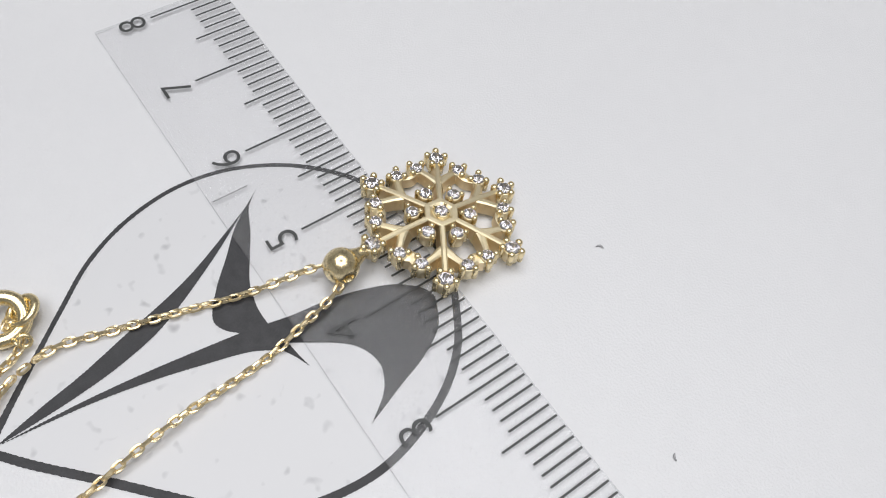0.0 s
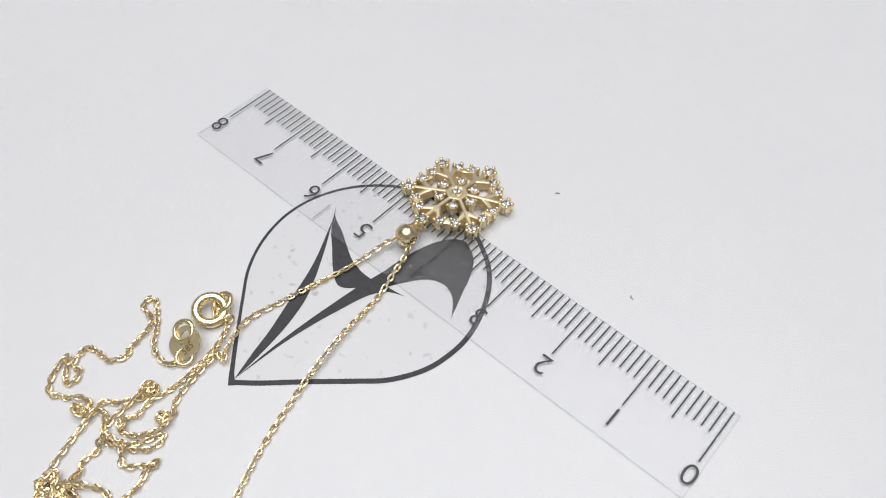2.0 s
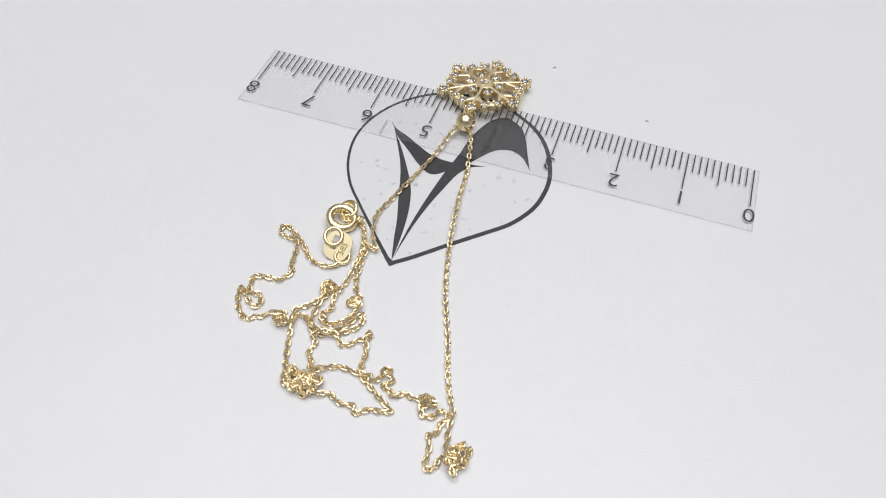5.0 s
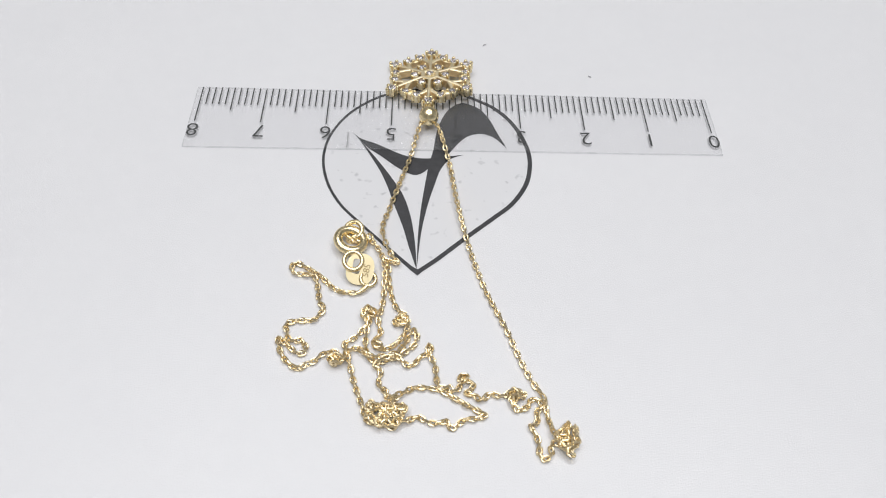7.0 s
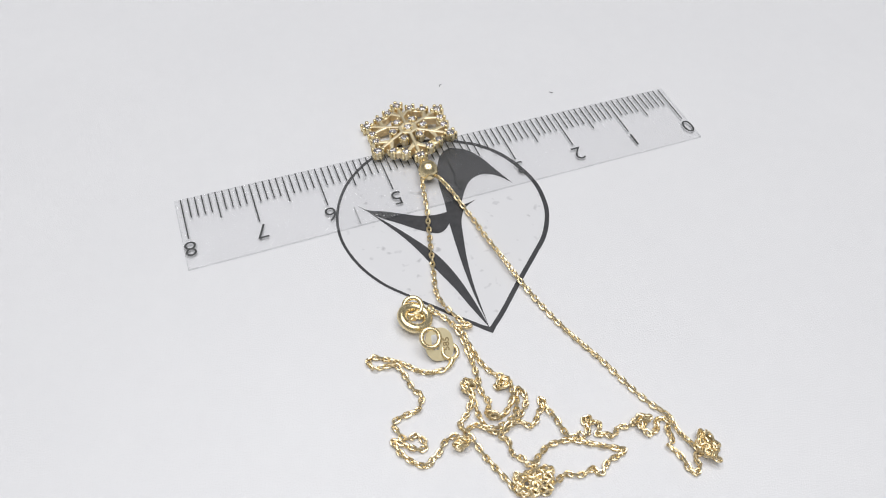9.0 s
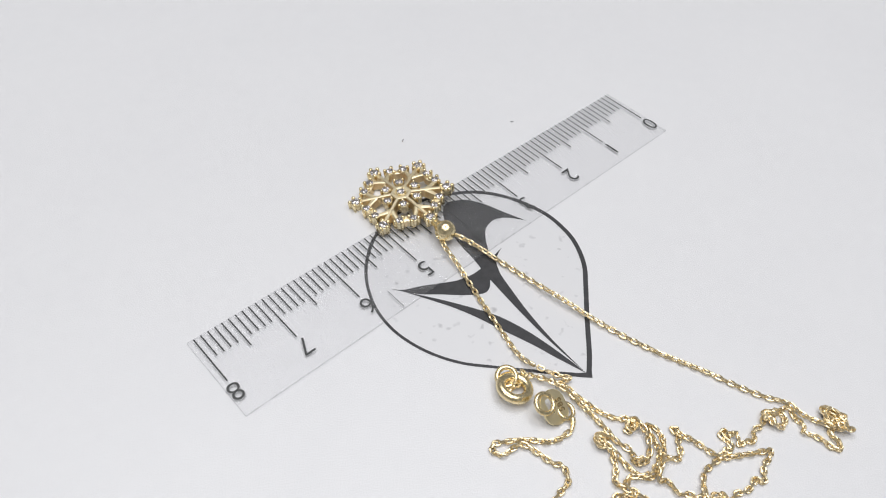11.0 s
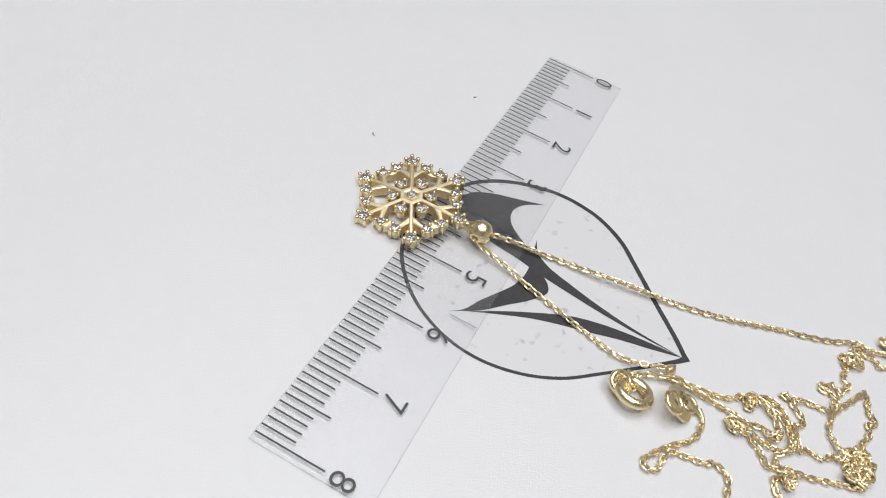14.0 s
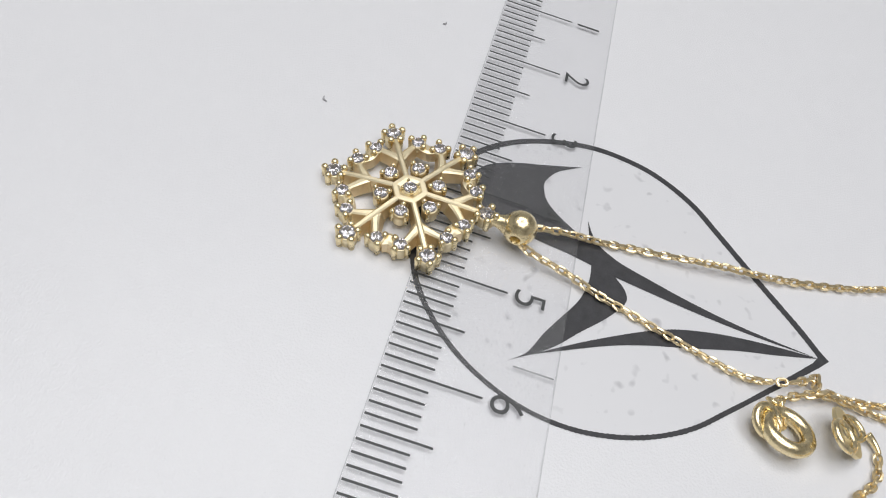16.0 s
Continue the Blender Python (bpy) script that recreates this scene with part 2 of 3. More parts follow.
slab("floor", -2.0, 2.0, -2.0, 2.0, -0.85, -0.75, DESK, "plain light grey floor of the room", "floor")
slab("wall_north", -2.0, 2.0, 2.0, 2.1, -0.75, 1.6, WALL, "plain painted light grey room wall", "wall")
slab("wall_south", -2.0, 2.0, -2.1, -2.0, -0.75, 1.6, WALL, "plain painted light grey room wall", "wall")
slab("wall_east", 2.0, 2.1, -2.1, 2.1, -0.75, 1.6, WALL, "plain painted light grey room wall", "wall")
slab("wall_west", -2.1, -2.0, -2.1, 2.1, -0.75, 1.6, WALL, "plain painted light grey room wall", "wall")
slab("ceiling", -2.1, 2.1, -2.1, 2.1, 1.6, 1.7, WALL, "plain painted white room ceiling", "ceiling")


def table():
    """The plain table that carries the sheet."""
    root = thing("table", at(0, 0, -75), "plain pale laminate table under the white sheet", "table")
    bm = bmesh.new()
    block(bm, -70, 70, -45, 45, 71.5, 74.96, 0.4)
    part("tabletop", bm, DESK, root, smooth=False)
    bm = bmesh.new()
    block(bm, -2.5, 2.5, -2.5, 2.5, 0.0, 71.5, 0.3)
    leg = mesh_of("leg", bm, DESK, False)
    for x, y in ((-66, -41), (66, -41), (-66, 41), (66, 41)):
        part("leg", leg, DESK, root, m=at(x, y, 0))


table()


# ---- the white sheet and its printed emblem ----
def sheet():
    root = thing("paper_sheet", at(0, 0, 0), "smooth white sheet lying flat with a black emblem", "paper")
    bm = bmesh.new()
    block(bm, -32, 32, -30, 30, -0.038, 0.0, 0.01)
    part("sheet", bm, PAPER, root, smooth=False)
    return root


SHEET = sheet()

# The leaf outline: centre line from the tip, up the one side, over the round top and down the other.
LEAF = curve_through([(-0.577, -3.537), (-0.789, -3.320), (-1.090, -3.001), (-1.384, -2.684), (-1.661, -2.367), (-1.861, -1.999), (-1.969, -1.603), (-1.978, -1.254), (-1.903, -0.914), 
                      (-1.726, -0.555), (-1.473, -0.256), (-1.123, -0.003), (-0.701, 0.127), (-0.306, 0.146), (0.077, 0.061), (0.355, -0.083), (0.602, -0.252), (0.830, -0.520), 
                      (0.999, -0.871), (1.092, -1.267), (1.072, -1.640), (0.981, -1.949), (0.773, -2.287), (0.494, -2.559), (0.083, -2.937), (-0.310, -3.313), (-0.577, -3.537)], 18)


def leaf_outline():
    line = [LEAF[0]] + [p for p in LEAF if (p - LEAF[0]).length > 0.09] + [LEAF[-1]]
    n = len(line)
    rnd = random.Random(3)
    inner, outer = [], []
    for i, p in enumerate(line):
        a, b = line[max(i - 1, 0)], line[min(i + 1, n - 1)]
        way = (b - a).normalized()
        side = Vector((-way.y, way.x, 0))
        s = i / (n - 1)
        wide = 0.020 + 0.013 * max(0.0, min(1.0, (s - 0.30) * 3)) + 0.010 * max(0.0, 1 - s / 0.08)
        tooth = rnd.uniform(0.0006, 0.0028) * (1 if i % 2 else -1)
        outer.append(p + side * (wide + tooth))
        inner.append(p - side * (wide + tooth))
    outer[0] = outer[-1] = Vector((-0.566, -3.586, 0))
    inner[0] = inner[-1] = Vector((-0.566, -3.483, 0))
    bm = bmesh.new()
    vo, vi = [bm.verts.new((p.x, p.y, 0.004)) for p in outer], [bm.verts.new((p.x, p.y, 0.004)) for p in inner]
    vo[-1], vi[-1] = vo[0], vi[0]
    for k in range(n - 1):
        bm.faces.new((vo[k], vo[k + 1], vi[k + 1], vi[k]))
    bmesh.ops.delete(bm, geom=[v for v in bm.verts if not v.link_faces], context="VERTS")
    return bm


part("emblem_ground", flat_shape([p[:] for p in LEAF[:-1]], 0.002, 0), EMBLEM, SHEET, "white printed ground with faint grey flecks", smooth=False)
part("emblem_outline", leaf_outline(), INK, SHEET, "black printed leaf-shaped outline", smooth=False)


def stroke(*edges):
    pts = []
    for e in edges:
        c = even(curve_through(e, 12), 0.016) + [Vector((*e[-1], 0))]
        pts += c if not pts else c[1:]
    if (pts[0] - pts[-1]).length < 0.02:
        pts = pts[:-1]
    part("emblem_stroke", flat_shape(pts, 0.0055, 0.0024), INK, SHEET, "black printed curved stroke", smooth=False)


# long blade from the tip to the upper side
stroke([(-0.576, -3.488), (-0.687, -3.103), (-0.773, -2.763), (-0.910, -2.342), (-1.018, -1.991), (-1.135, -1.689), (-1.282, -1.396), (-1.475, -1.037)],
       [(-1.475, -1.037), (-1.146, -1.517), (-0.826, -2.069), (-0.694, -2.461), (-0.629, -2.818), (-0.590, -3.203), (-0.576, -3.488)])
# hooked blade with the thin second leg and the wing under the ruler
stroke([(-1.602, -0.858), (-1.465, -1.007), (-1.235, -1.113), (-1.024, -1.230), (-0.823, -1.341), (-0.673, -1.388), (-0.534, -1.412), (-0.389, -1.409)],
       [(-0.389, -1.409), (-0.347, -1.195), (-0.315, -0.930), (-0.259, -0.668), (-0.145, -0.377), (0.008, -0.196), (0.139, -0.147)],
       [(0.139, -0.147), (0.376, -0.282), (0.531, -0.533), (0.630, -0.808), (0.767, -1.171)],
       [(0.767, -1.171), (0.632, -0.984), (0.514, -0.893), (0.375, -0.852), (0.204, -0.901), (0.072, -1.021), (-0.072, -1.229), (-0.154, -1.358)],
       [(-0.154, -1.358), (-0.034, -1.342), (0.103, -1.317)],
       [(0.103, -1.317), (-0.015, -1.367), (-0.126, -1.428)],
       [(-0.126, -1.428), (-0.249, -1.647), (-0.341, -1.970), (-0.433, -2.342), (-0.518, -2.833), (-0.575, -3.469)],
       [(-0.575, -3.469), (-0.563, -2.863), (-0.516, -2.287), (-0.433, -1.632)],
       [(-0.433, -1.632), (-0.539, -1.730), (-0.669, -1.749), (-0.884, -1.609), (-1.109, -1.406), (-1.364, -1.179), (-1.602, -0.858)])


def dust(x, y, length, bend, turn):
    bm = bmesh.new()
    sweep(bm, [(length * (t - 0.5), bend * math.sin(3.1 * t), 0.008 + 0.004 * t) for t in (0, 0.25, 0.5, 0.75, 1)], lambda s: 0.003 + 0.007 * math.sin(math.pi * s), 6)
    ob = new("dust_fleck", mesh_of("dust_fleck", bm, DUST))
    ob.matrix_basis = at(x, y, 0, 0, 0, turn)
    tagged(ob, "tiny grey dust fleck lying on the white sheet", "dust", "dust on the sheet")


dust(0.530, 1.339, 0.07, 0.02, 40)
dust(2.257, 0.591, 0.06, 0.012, 150)


# ---- the ruler ----
RULER_TOP = 0.043


def ruler():
    root = thing("ruler", at(0, 0, 0.004), "clear plastic ruler with black millimetre marks lying on the sheet", "ruler")
    bm = bmesh.new()
    corner = [(-4.09, 0.045), (-4.09, -1.294), (4.08, -1.217), (4.08, 0.05)]
    low, high = [bm.verts.new((x, y, 0.002)) for x, y in corner], [bm.verts.new((x, y, RULER_TOP - 0.006)) for x, y in corner]
    bm.faces.new(low)
    bm.faces.new(high)
    for k in range(4):
        bm.faces.new((low[k], low[(k + 1) % 4], high[(k + 1) % 4], high[k]))
    bmesh.ops.bevel(bm, geom=bm.edges[:], offset=0.006, segments=2, affect="EDGES", profile=0.6)
    body = part("ruler_body", bm, PLASTIC, root, "clear plastic blade", smooth=False)
    body.data.materials.append(EDGE)
    body.data.materials.append(UNDERSIDE)
    for p in body.data.polygons:
        p.material_index = 2 if p.normal.z < -0.97 else 1 if p.normal.z < 0.3 else 0
    kinds = {}
    for length in (0.39, 0.53, 0.782):
        bm = bmesh.new()
        block(bm, -0.009, 0.009, -length, 0.0, 0.0, 0.003)
        kinds[length] = mesh_of("tick_mark", bm, MARK, False)
    for k in range(81):
        length = 0.782 if k % 10 == 0 else 0.53 if k % 5 == 0 else 0.39
        part("tick_mark", kinds[length], MARK, root, m=at(4.0 - 0.1 * k, 0.032, RULER_TOP - 0.005))
    for k in range(9):
        text = bpy.data.curves.new("digit", "FONT")
        text.body, text.size, text.align_x, text.align_y, text.extrude = str(k), 0.385 * CM, "CENTER", "CENTER", 0.0015 * CM
        text.offset = -0.004 * CM
        ob = new("digit_source", text)
        bpy.context.view_layer.update()
        me = bpy.data.meshes.new_from_object(ob.evaluated_get(bpy.context.evaluated_depsgraph_get()))
        bpy.data.objects.remove(ob)
        me.materials.clear()
        me.materials.append(MARK)
        part("digit", me, MARK, root, f"black printed number {k}", m=at(4.0 - k, -0.925, RULER_TOP - 0.003, 0, 0, 180))
    bm = bmesh.new()
    block(bm, -0.006, 0.006, -0.33, 0.0, 0.0, 0.002)
    part("scratch_line", bm, DUST, root, "thin grey line on the plastic", m=at(-1.65, -0.92, RULER_TOP - 0.005))
    return root


ruler()

# ---- the pendant ----
TIP = 0.677
PENDANT = thing("snowflake_pendant", at(-0.411, 0.282, 0.195, -6.3, -3.9, -2.0), "yellow gold snowflake pendant set with clear round stones", "pendant")


def spoke(angle, r):
    return Vector((r * math.cos(radians(angle)), r * math.sin(radians(angle)), 0))


def wall(bm, line, wide, top, low, ridge=0.012, foot=1.9):
    """One continuous wall along a line, with a ridged top; wide is a number or a function of the way along (0 to 1), foot the spread of its base."""
    pts = [Vector((p[0], p[1], 0)) for p in line]
    n, rings = len(pts), []
    for i, c in enumerate(pts):
        way = (pts[min(i + 1, n - 1)] - pts[max(i - 1, 0)]).normalized()
        w = wide(i / (n - 1)) if callable(wide) else wide
        s = Vector((-way.y, way.x, 0)) * w / 2
        rings.append([bm.verts.new((v.x, v.y, z)) for v, z in ((c - s * foot, low), (c + s * foot, low), (c + s, top - ridge), (c + s * 0.5, top), (c - s * 0.5, top), (c - s, top - ridge))])
    for a, b in zip(rings, rings[1:]):
        for k in range(6):
            bm.faces.new((a[k], a[(k + 1) % 6], b[(k + 1) % 6], b[k]))
    bm.faces.new(rings[0][::-1])
    bm.faces.new(rings[-1])
    return bm


BODY_TOP, BODY_LOW = -0.026, -0.130
DOME = 0.045


def domed(bm):
    """Lifts the middle of the flake a little over its tips."""
    for v in bm.verts:
        v.co.z += DOME * (1 - min(1.0, (v.co.x ** 2 + v.co.y ** 2) / TIP ** 2))
    return bm


def cast_sides(me):
    """Upright walls keep the rough skin of the casting; only the tops are polished."""
    me.materials.append(GOLD_MATTE)
    for p in me.polygons:
        p.material_index = 1 if abs(p.normal.z) < 0.35 else 0
    return me


def hub_mesh():
    bm = bmesh.new()
    rings = [[bm.verts.new((*spoke(60 * k - 90, r)[:2], z)) for k in range(6)] for r, z in (
        (0.075, BODY_LOW), (0.156, BODY_LOW), (0.168, BODY_TOP + 0.004), (0.158, BODY_TOP + 0.015), (0.112, BODY_TOP + 0.015), (0.098, BODY_TOP + 0.008), (0.066, BODY_TOP))]
    for a, b in zip(rings, rings[1:] + rings[:1]):
        for k in range(6):
            bm.faces.new((a[k], a[(k + 1) % 6], b[(k + 1) % 6], b[k]))
    bmesh.ops.bevel(bm, geom=bm.edges[:], offset=0.004, segments=1, affect="EDGES")
    return bm


part("hub", cast_sides(mesh_of("hub", domed(hub_mesh()), GOLD_CAST, False)), GOLD_CAST, PENDANT, "six-sided gold hub", smooth=False)


def arm_mesh():
    """One arm along -y."""
    return wall(bmesh.new(), [(0, -0.14), (0, -0.40), (0, -0.60)], 0.050, BODY_TOP + 0.014, BODY_LOW, 0.010)


def branch_mesh(s):
    """The side branch of an arm, broad where it leaves it and hollowed on the inner side."""
    start = Vector((0, -0.56 * TIP, 0))
    line = curve_through([start[:2], (start + spoke(-90 + 48 * s, 0.10))[:2], (Vector((0, -0.625 * TIP, 0)) + spoke(-90 + 60 * s, 0.245 * TIP))[:2]], 4)
    return wall(bmesh.new(), line, lambda u: 0.054 + 0.036 * (1 - u) ** 2, BODY_TOP + 0.002, BODY_LOW, 0.010)


def bridge_mesh():
    """The low scalloped wall between the side stones of two neighbouring arms, for the gap at -60 degrees."""
    p, q = [spoke(a, 0.62 * TIP) + spoke(b, 0.33 * TIP) for a, b in ((-90, -30), (-30, -90))]
    mid = (p + q) / 2 * 0.94
    p, q = p.lerp(mid, 0.36), q.lerp(mid, 0.36)
    return wall(bmesh.new(), curve_through([p[:2], mid[:2], q[:2]], 5), 0.104, BODY_TOP - 0.002, BODY_LOW, 0.012, 1.25)


ARM = cast_sides(mesh_of("arm", domed(arm_mesh()), GOLD_CAST, False))
BRANCHES = [cast_sides(mesh_of("branch", domed(branch_mesh(s)), GOLD_CAST, False)) for s in (-1, 1)]
BRIDGE = cast_sides(mesh_of("bridge", domed(bridge_mesh()), GOLD_CAST, False))
for k in range(6):
    turned = pose(0, 0, 0, 0, 0, 60 * k)
    part("arm", ARM, GOLD_CAST, PENDANT, m=turned)
    for side_branch in BRANCHES:
        part("branch", side_branch, GOLD_CAST, PENDANT, m=turned)
    part("bridge", BRIDGE, GOLD_CAST, PENDANT, m=turned)


def brilliant():
    """A round brilliant of radius 1: table, crown, girdle and pavilion."""
    bm = bmesh.new()
    n = 8
    table = [bm.verts.new((*spoke(45 * k, 0.56)[:2], 0.32)) for k in range(n)]
    star = [bm.verts.new((*spoke(45 * k + 22.5, 0.80)[:2], 0.19)) for k in range(n)]
    gird = [bm.verts.new((*spoke(22.5 * k, 1.0)[:2], 0.02)) for k in range(2 * n)]
    gird_low = [bm.verts.new((*spoke(22.5 * k, 1.0)[:2], -0.03)) for k in range(2 * n)]
    cut = [bm.verts.new((*spoke(45 * k + 22.5, 0.36)[:2], -0.58)) for k in range(n)]
    point = bm.verts.new((0, 0, -0.86))
    bm.faces.new(table)
    for k in range(n):
        j = (k + 1) % n
        bm.faces.new((table[k], star[k], table[j]))
        bm.faces.new((table[k], star[k - 1], gird[2 * k], star[k]))
        bm.faces.new((star[k], gird[2 * k], gird[2 * k + 1]))
        bm.faces.new((star[k], gird[2 * k + 1], gird[(2 * k + 2) % 16]))
        bm.faces.new((gird_low[2 * k], gird_low[2 * k + 1], cut[k]))
        bm.faces.new((gird_low[2 * k + 1], gird_low[(2 * k + 2) % 16], cut[k]))
        bm.faces.new((cut[k - 1], gird_low[2 * k], cut[k], point))
    for k in range(16):
        bm.faces.new((gird[k], gird[(k + 1) % 16], gird_low[(k + 1) % 16], gird_low[k]))
    return bm


STONE_MESH = mesh_of("stone", brilliant(), STONE, False)


def cup_mesh(r):
    """The seat under a stone: a little tapered cup, open to the top."""
    bm = bmesh.new()
    revolve(bm, [(r * 0.30, -0.118), (r * 1.12, -0.118), (r * 1.16, -0.045), (r * 1.18, -0.008), (r * 0.98, 0.0), (r * 0.80, -0.022), (r * 0.34, -0.075)], 14, True)
    return bm


def prong_mesh(w, low):
    bm = bmesh.new()
    revolve(bm, [(0, low), (w * 0.85, low), (w * 0.9, low * 0.4), (w, -0.008), (w * 0.98, 0.005), (w * 0.75, 0.017), (w * 0.35, 0.023), (0, 0.024)], 10)
    return bm


CUPS, PRONGS = {}, {}


def setting(angle, dist, r, prongs, height, turn, width=0.021, legs=-0.09):
    """A stone in its seat with its holding prongs."""
    r3 = round(r, 3)
    if r3 not in CUPS:
        CUPS[r3] = mesh_of("setting", cup_mesh(r), GOLD_CAST)
    key = (round(width, 3), round(legs, 3))
    if key not in PRONGS:
        PRONGS[key] = mesh_of("prong", prong_mesh(width, legs), GOLD)
    p = spoke(angle, dist) if isinstance(dist, float) else dist
    seat = part("setting", CUPS[r3], GOLD_CAST, PENDANT, m=at(p.x, p.y, height - 0.012 + DOME * (1 - min(1.0, p.length_squared / TIP ** 2))))
    part("stone", STONE_MESH, STONE, seat, "clear faceted round stone", m=at(0, 0, 0.008, 0, 0, random.uniform(0, 45)) @ Matrix.Scale(r * 0.97, 4))
    for a in prongs:
        q = spoke(turn + a, r + width * 0.45)
        part("prong", PRONGS[key], GOLD, seat, m=at(q.x, q.y, 0.010))
    return seat


random.seed(4)
setting(0, Vector((0, 0, 0)), 0.060, (30, 120, 210, 300), 0.008, 0, 0.015, -0.02)
for k in range(6):
    a = -90 + 60 * k
    setting(a, TIP, 0.070, (0, 72, -72, 150, -150), 0.0, a, 0.032, -0.118)
    setting(a + 30, 0.248, 0.059, (60, -60, 180), -0.010, a + 30, 0.025, -0.11)
    for s in (-1, 1):
        p = spoke(a, 0.625 * TIP) + spoke(a + 60 * s, 0.325 * TIP)
        out = a + 30 * s
        setting(0, p, 0.058, (25 * s, -75 * s, 125 * s), -0.006, out, 0.030, -0.120)


def bail():
    """The bead that the chain runs through, and its waisted neck on the arm's tip."""
    bm = bmesh.new()
    r, bore = 0.151, 0.050
    prof = [(math.cos(t) * r, math.sin(t) * r) for t in np.linspace(-math.acos(bore / r), math.acos(bore / r), 17)]
    prof = [(a, b) for a, b in prof] + [(bore * 0.93, prof[-1][1] * 0.97), (bore * 0.93, prof[0][1] * 0.97)]
    revolve(bm, prof, 32, True, pose(0, 0, 0, 0, 90, -4))
    bead = part("bead", bm, GOLD, PENDANT, "round polished gold bead with a bore", m=at(0.0205, -0.975, -0.098))
    bm = bmesh.new()
    n = 14
    sweep(bm, [(0.012 * (1 - k / n), -0.91 + 0.21 * k / n, -0.092 + 0.040 * k / n) for k in range(n + 1)], lambda s: min(0.088, 0.042 + 0.085 * (1 - s) ** 2) + 0.012 * s ** 3, 16)
    part("neck", bm, GOLD, PENDANT, "waisted gold neck")
    return bead


bail()

# ---- the chain ----
CHAIN = thing("necklace_chain", at(0, 0, 0), "fine yellow gold cable chain lying in loose tangles on the sheet", "chain")


def tangle(x, y, wide, deep, count, seed):
    """Waypoints of a small heap of chain: short steps that keep turning within an ellipse."""
    rnd = random.Random(seed)
    u, v, heading, out = 0.0, 0.0, rnd.uniform(0, 6.3), []
    for _ in range(count):
        heading += rnd.choice((-1, 1)) * rnd.uniform(0.5, 1.9)
        a, b = u + 0.095 * math.cos(heading), v + 0.095 * math.sin(heading)
        if math.hypot(a / wide, b / deep) > 1:
            heading = math.atan2(-v, -u) + rnd.uniform(-0.8, 0.8)
            a, b = u + 0.095 * math.cos(heading), v + 0.095 * math.sin(heading)
        u, v = a, b
        out.append((x + u, y + v))
    return out


# Strands from the tag end through the tangles to the bead, and back from it to the clasp: x, y of the lie.
TAG_RUN = [
    (-1.360, -3.906), (-1.519, -3.894), (-1.657, -3.825), (-1.850, -3.628), (-2.074, -3.478), (-2.183, -3.428), (-2.221, -3.516), (-2.179, -3.604), (-2.040, -3.625), (-1.920, -3.646),
    (-1.865, -3.755), (-1.831, -3.931), (-1.798, -4.087), (-1.730, -4.137), (-1.796, -4.253), (-1.859, -4.330), (-2.010, -4.338), (-2.194, -4.386), (-2.169, -4.501), (-2.145, -4.608), (-2.055, -4.638), (-1.993, -4.610),
    (-1.936, -4.678), (-1.901, -4.775), (-1.973, -4.823), (-2.071, -4.764), (-2.158, -4.686), (-2.254, -4.588), (-2.250, -4.695), (-2.214, -4.792), (-2.149, -4.898), (-2.062, -4.986), (-1.964, -5.035),
]
NEAR_TANGLE = [
    (-1.964, -5.035), (-1.890, -4.958), (-1.807, -4.930), (-1.712, -4.824), (-1.609, -4.777), (-1.519, -4.788), (-1.482, -4.855), (-1.575, -4.893), (-1.558, -4.970), *tangle(-1.547, -4.901, 0.12, 0.11, 9, 1), (-1.476, -4.942), (-1.412, -4.876), (-1.428, -4.769),
    (-1.452, -4.663), (-1.370, -4.606), (-1.287, -4.539), (-1.223, -4.432), (-1.149, -4.336), (-1.163, -4.211), (-1.181, -4.152), (-1.092, -4.172), *tangle(-1.181, -4.212, 0.10, 0.11, 8, 2), (-1.106, -4.269), (-1.205, -4.258), (-1.187, -4.326), (-1.184, -4.482),
    (-1.193, -4.656), (-1.169, -4.810), (-1.103, -4.897), (-0.984, -4.918), (-0.893, -4.881), (-0.791, -4.834), (-0.678, -4.758), (-0.574, -4.643), (-0.558, -4.499), (-0.595, -4.440),
]
MIDDLE_LOOP = [
    (-0.595, -4.440), (-0.659, -4.536), (-0.714, -4.680), (-0.809, -4.795), (-0.930, -4.842), (-1.052, -4.870), (-1.180, -4.830), (-1.276, -4.732), (-1.398, -4.779), (-1.384, -4.895), (-1.349, -5.011), (-1.316, -5.145),
    (-1.245, -5.348), (-1.158, -5.588), (-1.152, -5.664), (-1.075, -5.722), (-0.975, -5.732), (-0.886, -5.762), (-0.766, -5.763), (-0.782, -5.677), (-0.891, -5.666), (-1.011, -5.665), (-1.098, -5.597),
    (-1.025, -5.531), (-0.918, -5.590), (-0.796, -5.572), (-0.685, -5.544), (-0.742, -5.477), (-0.852, -5.486), (-0.973, -5.493), *tangle(-0.915, -5.585, 0.27, 0.22, 44, 3), (-0.956, -5.580), (-0.810, -5.629), (-0.753, -5.696), (-0.683, -5.707), (-0.570, -5.641),
]
WIDE_LOOP = [
    (-0.570, -5.641), (-0.500, -5.642), (-0.424, -5.700), (-0.284, -5.711), (-0.203, -5.674), (-0.177, -5.760), (-0.108, -5.770), (-0.055, -5.705), (0.027, -5.658), (0.156, -5.651), (0.257, -5.604), (0.180, -5.565), (0.083, -5.506),
    (-0.033, -5.438), (-0.178, -5.350), (-0.293, -5.282), (-0.432, -5.260), (-0.572, -5.259), (-0.653, -5.296), (-0.767, -5.371), (-0.899, -5.427), (-0.913, -5.303), (-0.991, -5.264), (-1.007, -5.168), (-0.980, -5.043), (-1.067, -4.985), (-0.973, -4.908), (-0.812, -4.853),
]
